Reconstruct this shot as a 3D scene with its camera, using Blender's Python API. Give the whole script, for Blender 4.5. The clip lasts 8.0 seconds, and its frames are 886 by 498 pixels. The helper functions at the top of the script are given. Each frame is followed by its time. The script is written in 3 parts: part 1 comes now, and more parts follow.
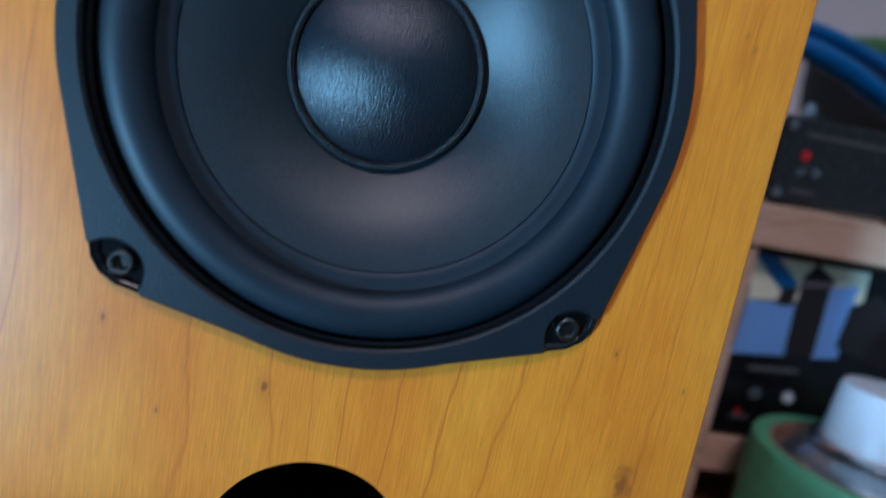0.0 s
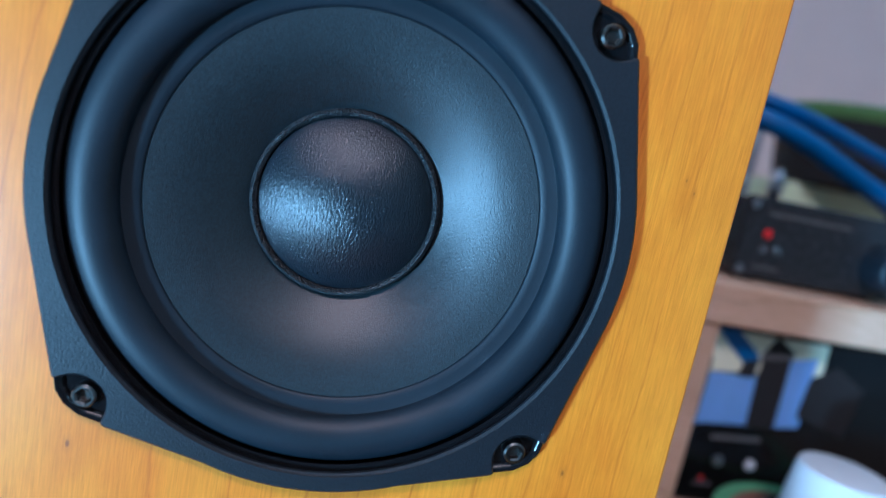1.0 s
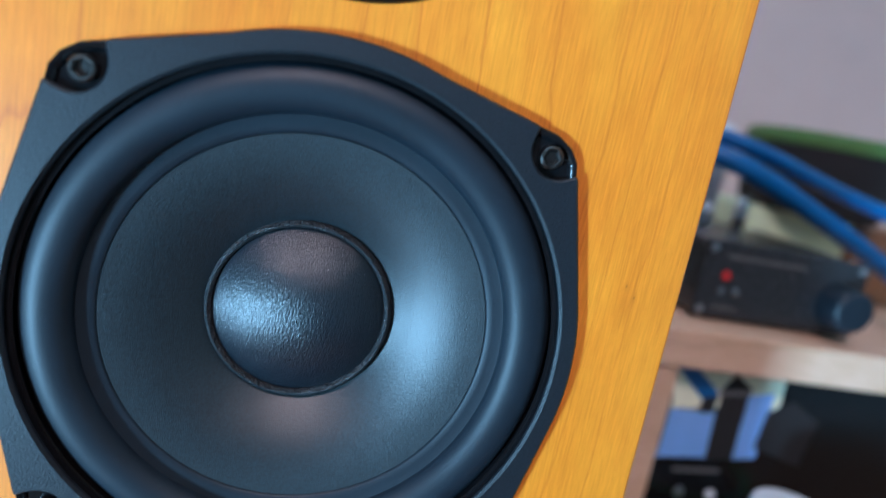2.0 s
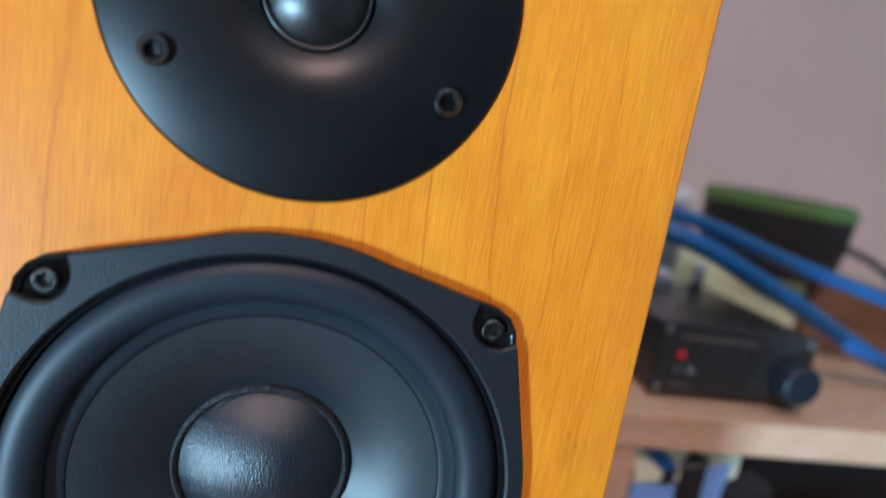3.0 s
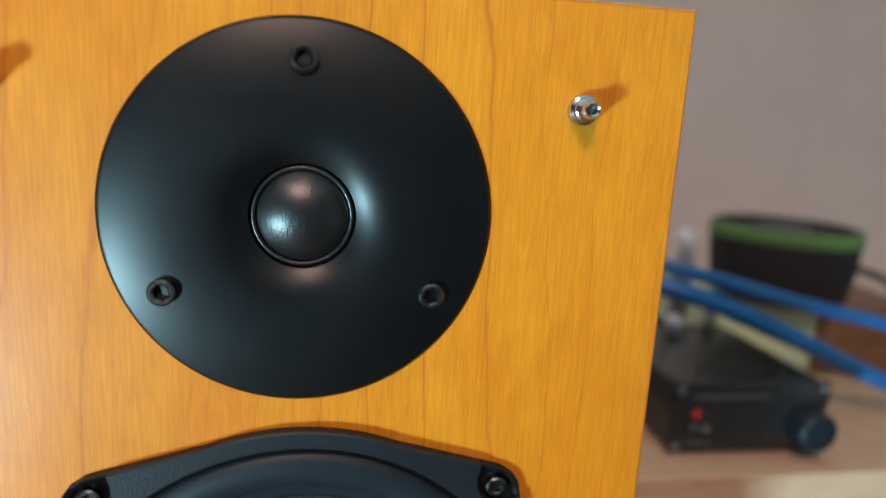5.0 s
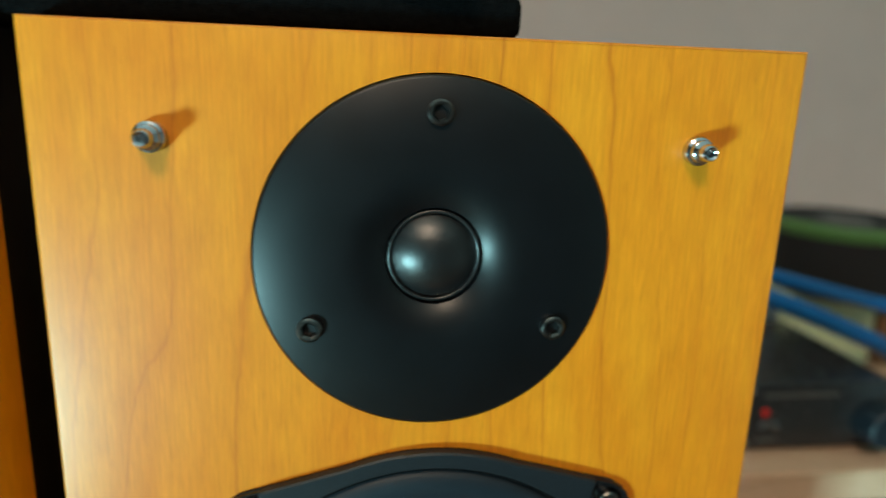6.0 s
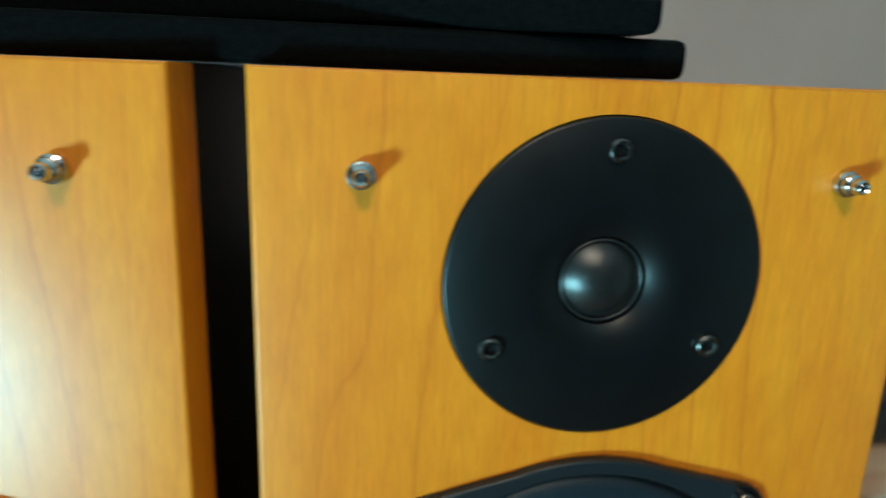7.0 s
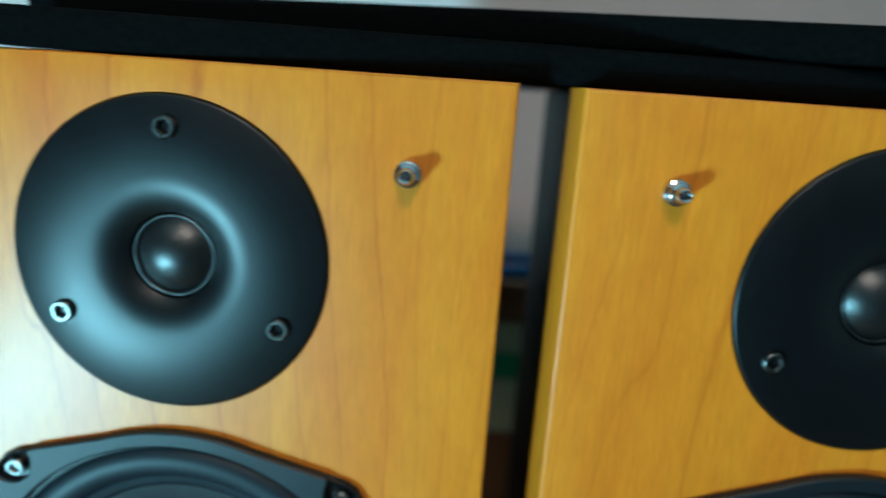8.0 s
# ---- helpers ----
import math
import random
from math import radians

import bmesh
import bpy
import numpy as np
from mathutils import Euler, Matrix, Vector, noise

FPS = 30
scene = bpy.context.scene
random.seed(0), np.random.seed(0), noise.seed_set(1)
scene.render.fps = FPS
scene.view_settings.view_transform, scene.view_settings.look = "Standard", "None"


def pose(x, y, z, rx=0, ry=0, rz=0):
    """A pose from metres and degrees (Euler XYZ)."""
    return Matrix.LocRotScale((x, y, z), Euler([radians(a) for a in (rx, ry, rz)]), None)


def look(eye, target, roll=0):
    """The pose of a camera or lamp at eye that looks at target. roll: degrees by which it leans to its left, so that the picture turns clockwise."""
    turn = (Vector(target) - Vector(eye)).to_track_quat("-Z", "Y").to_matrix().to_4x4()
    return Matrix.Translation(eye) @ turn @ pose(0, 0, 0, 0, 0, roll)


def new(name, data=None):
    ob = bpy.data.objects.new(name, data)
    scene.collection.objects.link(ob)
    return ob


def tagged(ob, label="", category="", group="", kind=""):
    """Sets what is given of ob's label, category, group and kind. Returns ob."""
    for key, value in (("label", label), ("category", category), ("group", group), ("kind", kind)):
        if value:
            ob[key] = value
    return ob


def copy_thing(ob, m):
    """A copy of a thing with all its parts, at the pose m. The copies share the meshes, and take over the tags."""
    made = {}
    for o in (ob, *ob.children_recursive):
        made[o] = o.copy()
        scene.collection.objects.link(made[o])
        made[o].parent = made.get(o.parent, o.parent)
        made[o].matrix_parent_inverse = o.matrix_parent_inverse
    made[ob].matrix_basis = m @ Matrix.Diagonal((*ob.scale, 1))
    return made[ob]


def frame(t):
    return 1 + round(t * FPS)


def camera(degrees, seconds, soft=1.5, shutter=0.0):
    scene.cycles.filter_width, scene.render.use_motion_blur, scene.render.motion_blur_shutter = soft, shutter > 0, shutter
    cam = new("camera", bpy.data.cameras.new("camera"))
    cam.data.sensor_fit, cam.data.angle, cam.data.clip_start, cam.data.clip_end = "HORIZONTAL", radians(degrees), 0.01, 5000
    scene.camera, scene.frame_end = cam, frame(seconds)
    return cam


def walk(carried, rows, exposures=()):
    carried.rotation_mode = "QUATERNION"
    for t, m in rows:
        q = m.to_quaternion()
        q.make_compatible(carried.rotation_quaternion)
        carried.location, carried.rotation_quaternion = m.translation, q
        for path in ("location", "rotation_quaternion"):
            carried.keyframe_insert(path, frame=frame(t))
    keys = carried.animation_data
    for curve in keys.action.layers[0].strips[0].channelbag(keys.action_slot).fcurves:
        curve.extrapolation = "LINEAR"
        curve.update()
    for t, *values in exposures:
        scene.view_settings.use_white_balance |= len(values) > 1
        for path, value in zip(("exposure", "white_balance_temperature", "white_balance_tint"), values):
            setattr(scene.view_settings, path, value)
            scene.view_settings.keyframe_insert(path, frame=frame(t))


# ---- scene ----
cam = camera(67.73, 8.0, 1.15, 0.5)
PATH = [
    (0, (-0.00304, -0.16485, 0.81330), (0.14125, 0.80876, 0.63646), 10.67),
    (0.5, (0.00061, -0.16923, 0.83524), (0.14514, 0.80710, 0.67428), 10.73),
    (1, (0.00084, -0.16762, 0.84936), (0.15330, 0.80615, 0.68045), 11.54),
    (1.5, (0.00008, -0.16747, 0.86636), (0.16733, 0.80140, 0.68384), 11.93),
    (1.7, (0.00210, -0.16623, 0.87559), (0.17093, 0.79890, 0.67555), 11.61),
    (2.8, (0.00556, -0.17188, 0.92130), (0.20529, 0.78859, 0.72737), 9.86),
    (3, (0.00515, -0.17031, 0.93457), (0.20648, 0.79082, 0.74568), 9.88),
    (3.5, (0.00284, -0.16985, 0.95064), (0.21582, 0.79268, 0.78276), 9.77),
    (4, (0.00629, -0.17359, 0.96658), (0.21054, 0.79145, 0.80232), 8.50),
    (4.2, (0.00686, -0.17434, 0.97051), (0.20738, 0.79108, 0.80389), 7.91),
    (5.3, (0.00834, -0.17798, 1.00169), (0.15719, 0.78993, 0.79921), 2.09),
    (5.5, (0.00322, -0.18066, 1.01023), (0.14167, 0.78853, 0.80649), 1.89),
    (6, (-0.02191, -0.18020, 1.00549), (0.10665, 0.78393, 0.77327), 2.14),
    (6.5, (-0.04615, -0.18140, 1.00758), (0.08420, 0.78315, 0.77812), 1.60),
    (7, (-0.07736, -0.18554, 1.01795), (0.06028, 0.77349, 0.77033), 2.20),
    (7.2, (-0.09547, -0.18839, 1.01500), (0.02400, 0.77715, 0.78376), 1.91),
    (7.5, (-0.11912, -0.19027, 1.01683), (-0.02650, 0.77445, 0.77040), 3.01),
    (7.7, (-0.13493, -0.19381, 1.01493), (-0.05798, 0.77454, 0.77749), 3.28),
    (8, (-0.15345, -0.19580, 1.01596), (-0.10448, 0.77603, 0.78540), 4.09),
]
EXPOSURES = [(0, -0.27, 4950, 17), (0.5, 0.04, 4900, 17), (1, 0.38, 4850, 17), (1.5, 0.56, 4950, 17), (3, 0.34, 6100, 25), (4, 0.1, 6500, 33), (5.5, 0.17, 6800, 0), (6.5, -0.06, 6500, -10), (7, -0.04, 5950, -12), (7.5, -0.06, 5500, -14), (8, -0.28, 5400, -11)]
walk(cam, [(t, look(eye, target, roll)) for t, eye, target, roll in PATH], EXPOSURES)

cam.data.dof.use_dof = True
cam.data.dof.focus_distance = 0.180
cam.data.dof.aperture_fstop = 4.9

# ---- world and light ----
world = bpy.data.worlds.new("sky")
scene.world = world
world.use_nodes = True
wn = world.node_tree.nodes
sky = wn.new("ShaderNodeTexSky")
sky.sky_type, sky.sun_disc = "NISHITA", False
sky.sun_elevation, sky.sun_rotation = radians(40), radians(200)
wn["Background"].inputs["Strength"].default_value = 0.06
world.node_tree.links.new(sky.outputs[0], wn["Background"].inputs["Color"])


def area_lamp(name, eye, target, sx, sy, watts, colour, shape="RECTANGLE"):
    data = bpy.data.lights.new(name, "AREA")
    data.shape, data.size, data.size_y, data.energy, data.color = shape, sx, sy, watts, colour
    ob = new(name, data)
    ob.matrix_world = look(eye, target)
    return ob


WIN_X, WIN_Y, WIN_Z, WIN_W, WIN_H = -1.6, -1.44, 0.10, 0.30, 0.36
area_lamp("window_light", (WIN_X - 0.02, WIN_Y, WIN_Z), (0, -0.6, 0.5), WIN_W, WIN_H, 102.0, (0.42, 0.78, 0.92))
area_lamp("ceiling_light", (-0.20, -0.95, 1.86), (-0.20, -0.9, 0.0), 0.34, 0.34, 11.2, (1.0, 0.68, 0.54), "DISK")


# ---- materials ----
def material(name, colour, rough=0.5, metal=0.0, spots=0.0, spot_scale=40.0, bump=0.0, bump_scale=300.0, coat=0.0, sheen=0.0, spec=0.5, relief=0.0, dust=0.0, stretch=1.0):
    """A principled surface with colour variation at two scales and fine relief."""
    m = bpy.data.materials.new(name)
    m.use_nodes = True
    t = m.node_tree
    b = t.nodes["Principled BSDF"]
    b.inputs["Roughness"].default_value = rough
    b.inputs["Metallic"].default_value = metal
    b.inputs["Coat Weight"].default_value = coat
    b.inputs["Coat Roughness"].default_value = 0.2
    b.inputs["Sheen Weight"].default_value = sheen
    b.inputs["Specular IOR Level"].default_value = spec
    b.inputs["Base Color"].default_value = (*colour, 1)
    co = t.nodes.new("ShaderNodeTexCoord")
    if spots:
        n = t.nodes.new("ShaderNodeTexNoise")
        n.inputs["Scale"].default_value, n.inputs["Detail"].default_value = spot_scale, 8
        n.inputs["Roughness"].default_value = 0.65
        t.links.new(co.outputs["Object"], n.inputs["Vector"])
        r = t.nodes.new("ShaderNodeValToRGB")
        r.color_ramp.elements[0].position, r.color_ramp.elements[1].position = 0.3, 0.7
        r.color_ramp.elements[0].color = (*[c * (1 - spots) for c in colour], 1)
        r.color_ramp.elements[1].color = (*[min(1, c * (1 + spots)) for c in colour], 1)
        t.links.new(n.outputs["Fac"], r.inputs["Fac"])
        t.links.new(r.outputs["Color"], b.inputs["Base Color"])
        mr = t.nodes.new("ShaderNodeMapRange")
        mr.inputs["To Min"].default_value, mr.inputs["To Max"].default_value = max(0, rough - 0.12 * spots), min(1, rough + 0.12 * spots)
        t.links.new(n.outputs["Fac"], mr.inputs["Value"])
        t.links.new(mr.outputs["Result"], b.inputs["Roughness"])
    if dust:
        # sparse pale specks and short hairs of lint
        src = b.inputs["Base Color"].links[0].from_socket if b.inputs["Base Color"].links else None
        v = t.nodes.new("ShaderNodeTexVoronoi")
        v.inputs["Scale"].default_value = dust
        t.links.new(co.outputs["Object"], v.inputs["Vector"])
        near = t.nodes.new("ShaderNodeMath")
        near.operation = "LESS_THAN"
        t.links.new(v.outputs["Distance"], near.inputs[0])
        near.inputs[1].default_value = 0.00016 * dust
        some = t.nodes.new("ShaderNodeSeparateColor")
        t.links.new(v.outputs["Color"], some.inputs[0])
        few = t.nodes.new("ShaderNodeMath")
        few.operation = "MULTIPLY"
        t.links.new(near.outputs[0], few.inputs[0])
        t.links.new(some.outputs[0], few.inputs[1])
        x = t.nodes.new("ShaderNodeMix")
        x.data_type = "RGBA"
        t.links.new(few.outputs[0], x.inputs["Factor"])
        x.inputs[6].default_value, x.inputs[7].default_value = (*colour, 1), (0.42, 0.42, 0.42, 1)
        if src:
            t.links.new(src, x.inputs[6])
        t.links.new(x.outputs[2], b.inputs["Base Color"])
    if bump:
        n2 = t.nodes.new("ShaderNodeTexNoise")
        n2.inputs["Scale"].default_value, n2.inputs["Detail"].default_value = bump_scale, 4
        st = t.nodes.new("ShaderNodeMapping")
        st.inputs["Scale"].default_value = (1, 1, stretch)
        t.links.new(co.outputs["Object"], st.inputs["Vector"])
        t.links.new(st.outputs[0], n2.inputs["Vector"])
        bp = t.nodes.new("ShaderNodeBump")
        bp.inputs["Strength"].default_value, bp.inputs["Distance"].default_value = bump, relief or min(0.0004, 0.6 / bump_scale)
        t.links.new(n2.outputs["Fac"], bp.inputs["Height"])
        t.links.new(bp.outputs["Normal"], b.inputs["Normal"])
    return m


# x, height, size and darkness of the knots and nicks in the veneer
KNOTS = [(-0.018, 0.105, 0.0017, 0.9), (0.085, 0.089, 0.0062, 0.9), (-0.059, 0.118, 0.0011, 0.95), (-0.044, 0.095, 0.0008, 0.9), (0.074, 0.127, 0.0010, 0.9), (0.096, 0.119, 0.0007, 0.9), (0.088, 0.215, 0.0007, 0.7), (0.091, 0.212, 0.0006, 0.7)]


def wood(name, light, mid, dark, rough, grain=1.0, axis="z", coat=0.0, knots=True, spec=0.5):
    """Veneer or board with broad figure, thin wandering growth lines, fine fibres and small knots along one axis."""
    m = bpy.data.materials.new(name)
    m.use_nodes = True
    t = m.node_tree
    b = t.nodes["Principled BSDF"]
    b.inputs["Roughness"].default_value = rough
    b.inputs["Specular IOR Level"].default_value = spec
    b.inputs["Coat Weight"].default_value, b.inputs["Coat Roughness"].default_value = coat, 0.37
    co = t.nodes.new("ShaderNodeTexCoord")
    info = t.nodes.new("ShaderNodeObjectInfo")
    off = t.nodes.new("ShaderNodeVectorMath")
    off.operation = "MULTIPLY_ADD"
    t.links.new(info.outputs["Random"], off.inputs[0])
    off.inputs[1].default_value = (0.7, 0.4, 0.9)
    t.links.new(co.outputs["Object"], off.inputs[2])

    def stretched(across, along, detail, rough_n=0.6, distortion=0.0):
        mp = t.nodes.new("ShaderNodeMapping")
        mp.inputs["Scale"].default_value = {"z": (across, across, along), "x": (along, across, across), "y": (across, along, across)}[axis]
        t.links.new(off.outputs[0], mp.inputs["Vector"])
        n = t.nodes.new("ShaderNodeTexNoise")
        n.inputs["Scale"].default_value, n.inputs["Detail"].default_value = 1.0, detail
        n.inputs["Roughness"].default_value, n.inputs["Distortion"].default_value = rough_n, distortion
        t.links.new(mp.outputs[0], n.inputs["Vector"])
        return n.outputs["Fac"]

    def ramp(fac, stops):
        r = t.nodes.new("ShaderNodeValToRGB")
        for i, (pos, c) in enumerate(stops):
            e = r.color_ramp.elements[i] if i < 2 else r.color_ramp.elements.new(pos)
            e.position, e.color = pos, (*c, 1)
        t.links.new(fac, r.inputs["Fac"])
        return r.outputs["Color"]

    def mix(kind, fac, a, c):
        x = t.nodes.new("ShaderNodeMix")
        x.data_type, x.blend_type = "RGBA", kind
        if isinstance(fac, float):
            x.inputs["Factor"].default_value = fac
        else:
            t.links.new(fac, x.inputs["Factor"])
        t.links.new(a, x.inputs[6])
        if isinstance(c, tuple):
            x.inputs[7].default_value = (*c, 1)
        else:
            t.links.new(c, x.inputs[7])
        return x.outputs[2]

    col = ramp(stretched(26, 7, 5, 0.6, 0.5), [(0.3, mid), (0.68, light)])
    # growth lines: thin bands of a slow field across the board
    wander = t.nodes.new("ShaderNodeMath")
    wander.operation = "MULTIPLY"
    t.links.new(stretched(7, 1.3, 3, 0.5, 0.1), wander.inputs[0])
    wander.inputs[1].default_value = 0.19
    sep = t.nodes.new("ShaderNodeSeparateXYZ")
    t.links.new(co.outputs["Object"], sep.inputs[0])
    wobble = t.nodes.new("ShaderNodeMath")
    wobble.operation = "MULTIPLY_ADD"
    t.links.new(stretched(45, 16, 3, 0.6), wobble.inputs[0])
    wobble.inputs[1].default_value = 0.010
    t.links.new(wander.outputs[0], wobble.inputs[2])
    add = t.nodes.new("ShaderNodeMath")
    add.operation = "ADD"
    t.links.new(sep.outputs[{"z": 0, "x": 1, "y": 0}[axis]], add.inputs[0])
    t.links.new(wobble.outputs[0], add.inputs[1])
    mul = t.nodes.new("ShaderNodeMath")
    mul.operation = "MULTIPLY"
    t.links.new(add.outputs[0], mul.inputs[0])
    mul.inputs[1].default_value = 62.0
    fr = t.nodes.new("ShaderNodeMath")
    fr.operation = "FRACT"
    t.links.new(mul.outputs[0], fr.inputs[0])
    line = ramp(fr.outputs[0], [(0.0, (0.75, 0.75, 0.75)), (0.026, (0.10, 0.10, 0.10)), (0.07, (0, 0, 0)), (0.70, (0, 0, 0)), (0.96, (0.12, 0.12, 0.12)), (1.0, (0.75, 0.75, 0.75))])
    patch = ramp(stretched(14, 3, 3), [(0.36, (0.40, 0.40, 0.40)), (0.60, (1.0, 1.0, 1.0))])
    lm = mix("MULTIPLY", 1.0, line, patch)
    col = mix("MIX", lm, col, dark)
    mottle = ramp(stretched(200, 60, 5, 0.7, 0.25), [(0.3, (0.91, 0.87, 0.80)), (0.7, (1.05, 1.06, 1.08))])
    col = mix("MULTIPLY", 0.75, col, mottle)
    flame = ramp(stretched(38, 22, 4, 0.6, 1.2), [(0.34, (0.84, 0.76, 0.62)), (0.66, (1.05, 1.07, 1.12))])
    col = mix("MULTIPLY", 0.3, col, flame)
    fibre = ramp(stretched(2000, 70, 3, 0.75), [(0.32, (0.82, 0.76, 0.66)), (0.68, (1.08, 1.10, 1.14))])
    col = mix("MULTIPLY", 0.8 * grain, col, fibre)
    pores = ramp(stretched(1100, 120, 2, 0.5), [(0.67, (1, 1, 1)), (0.77, (0.86, 0.79, 0.72))])
    col = mix("MULTIPLY", 0.7 * grain, col, pores)
    for kx, kz, size, depth in KNOTS if knots else ():
        d = t.nodes.new("ShaderNodeVectorMath")
        d.operation = "MULTIPLY_ADD"
        t.links.new(co.outputs["Object"], d.inputs[0])
        d.inputs[1].default_value, d.inputs[2].default_value = (1, 0, 0.55), (-kx, 0, -kz * 0.55)
        warp = t.nodes.new("ShaderNodeTexNoise")
        warp.inputs["Scale"].default_value, warp.inputs["Detail"].default_value = 260.0, 3
        t.links.new(co.outputs["Object"], warp.inputs["Vector"])
        ln = t.nodes.new("ShaderNodeVectorMath")
        ln.operation = "LENGTH"
        t.links.new(d.outputs[0], ln.inputs[0])
        q = t.nodes.new("ShaderNodeMath")
        q.operation = "DIVIDE"
        t.links.new(ln.outputs["Value"], q.inputs[0])
        q.inputs[1].default_value = size * 3
        q2 = t.nodes.new("ShaderNodeMath")
        q2.operation = "MULTIPLY_ADD"
        t.links.new(warp.outputs["Fac"], q2.inputs[0])
        q2.inputs[1].default_value = 0.35
        t.links.new(q.outputs[0], q2.inputs[2])
        k = ramp(q2.outputs[0], [(0.24, (depth, depth, depth)), (0.34, (depth * 0.22,) * 3), (0.75, (0, 0, 0))])
        col = mix("MIX", k, col, (0.27, 0.065, 0.010))
    t.links.new(col, b.inputs["Base Color"])
    bp = t.nodes.new("ShaderNodeBump")
    bp.inputs["Strength"].default_value, bp.inputs["Distance"].default_value = 0.12, 0.0002
    t.links.new(stretched(700, 30, 3, 0.6), bp.inputs["Height"])
    t.links.new(bp.outputs["Normal"], b.inputs["Normal"])
    return m


VENEER = wood("honey_veneer", (0.85, 0.324, 0.017), (0.75, 0.216, 0.008), (0.53, 0.110, 0.005), 0.48, coat=0.75, spec=0.2)
PINE = wood("pale_pine", (0.74, 0.50, 0.36), (0.66, 0.43, 0.30), (0.36, 0.20, 0.10), 0.6, axis="x", knots=False)
OAK = wood("brown_board", (0.30, 0.16, 0.08), (0.24, 0.12, 0.06), (0.12, 0.06, 0.03), 0.55, axis="x", knots=False)
FRAME = material("moulded_black_plastic", (0.008, 0.011, 0.015), 0.46, spots=0.45, spot_scale=1100, bump=0.5, bump_scale=1700, spec=0.42, relief=0.00026, dust=110)
GLOSS = material("gloss_black_plastic", (0.006, 0.006, 0.007), 0.16, spots=0.2, spot_scale=200, spec=0.35)
RUBBER = material("black_rubber", (0.008, 0.014, 0.021), 0.50, spots=0.2, spot_scale=60, bump=0.1, bump_scale=1200, spec=0.38, dust=70)
PAPER = material("coated_paper_cone", (0.006, 0.012, 0.016), 0.43, spots=0.9, spot_scale=1500, bump=0.5, bump_scale=2900, spec=0.75, relief=0.00020, dust=60, stretch=0.7)
CAP = material("lacquered_dust_cap", (0.006, 0.011, 0.017), 0.29, spots=0.4, spot_scale=1200, bump=0.8, bump_scale=2300, spec=0.85, relief=0.00036, dust=140, stretch=0.45)
PLATE = material("satin_black_faceplate", (0.0022, 0.0027, 0.004), 0.375, spots=0.25, spot_scale=70, bump=0.03, bump_scale=1600, spec=0.42, dust=55)
SILK = material("black_silk_dome", (0.007, 0.007, 0.008), 0.34, spots=0.3, spot_scale=300, spec=0.8, bump=0.35, bump_scale=1900, relief=0.0003, stretch=0.4)
STEEL = material("black_oxide_steel", (0.13, 0.126, 0.122), 0.30, metal=1.0, spots=0.4, spot_scale=600)
CHROME = material("chrome", (0.58, 0.58, 0.61), 0.14, metal=1.0, spots=0.1, spot_scale=300)
DARK = material("dark_cavity", (0.008, 0.008, 0.008), 0.8)
CLOTH = material("black_grille_cloth", (0.0045, 0.0052, 0.0056), 0.95, spots=0.6, spot_scale=500, bump=1.0, bump_scale=900, spec=0.03, relief=0.0009, stretch=3.0)
WALLPAPER = material("greige_wallpaper", (0.79, 0.67, 0.65), 0.8, spots=0.05, spot_scale=9, bump=0.5, bump_scale=350)
CEILING = material("ceiling_paint", (0.78, 0.76, 0.73), 0.9, spots=0.04, spot_scale=6, bump=0.2, bump_scale=200)
# unseen walls: dark to hold down fill, east paler to bounce window light
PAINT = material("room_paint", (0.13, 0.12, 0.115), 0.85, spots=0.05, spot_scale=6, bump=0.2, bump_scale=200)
BOUNCEPAINT = material("bounce_wall_paint", (0.30, 0.28, 0.26), 0.85, spots=0.04, spot_scale=6, bump=0.2, bump_scale=200)
FLOOR = wood("floor_boards", (0.20, 0.12, 0.065), (0.16, 0.09, 0.045), (0.12, 0.06, 0.03), 0.5, axis="y", knots=False)
ALU = material("black_anodised_aluminium", (0.026, 0.027, 0.030), 0.27, spots=0.25, spot_scale=400, bump=0.15, bump_scale=1500)
RED = material("red_lamp_lens", (0.75, 0.02, 0.02), 0.3)
GREYINK = material("grey_print", (0.13, 0.125, 0.125), 0.6)
BLUE = material("blue_cable_jacket", (0.005, 0.115, 0.35), 0.36, spots=0.15, spot_scale=80)
GREEN = material("green_rubber", (0.10, 0.21, 0.055), 0.5, spots=0.12, spot_scale=120)
MESHBLACK = material("black_fabric", (0.014, 0.012, 0.013), 0.8, spots=0.3, spot_scale=800, bump=0.8, bump_scale=1200)
CARD = material("pale_green_card", (0.72, 0.82, 0.55), 0.7, spots=0.06, spot_scale=60)
MINT = material("mint_stripe", (0.10, 0.55, 0.26), 0.6, spots=0.05, spot_scale=60)
TAPE = material("green_masking_tape", (0.12, 0.34, 0.16), 0.6, spots=0.12, spot_scale=150, bump=0.3, bump_scale=900)
KRAFT = material("brown_card_core", (0.28, 0.14, 0.09), 0.8, spots=0.2, spot_scale=200)
CAPWHITE = material("white_plastic_cap", (0.74, 0.76, 0.80), 0.32, spots=0.03, spot_scale=60)
TIN = material("brushed_tinplate", (0.42, 0.43, 0.46), 0.28, metal=0.9, spots=0.2, spot_scale=90)
SKYBLUE = material("satin_blue_lid", (0.22, 0.42, 0.85), 0.3, spots=0.08, spot_scale=40)
CREAM = material("cream_label", (0.86, 0.87, 0.66), 0.6, spots=0.05, spot_scale=50)
VINYL = material("dark_vinyl", (0.030, 0.018, 0.011), 0.6, spots=0.25, spot_scale=60, bump=0.2, bump_scale=900, spec=0.2)
GLUE = material("gritty_black_glue", (0.012, 0.015, 0.018), 0.4, spots=0.6, spot_scale=700, bump=1.0, bump_scale=1100, relief=0.0012)
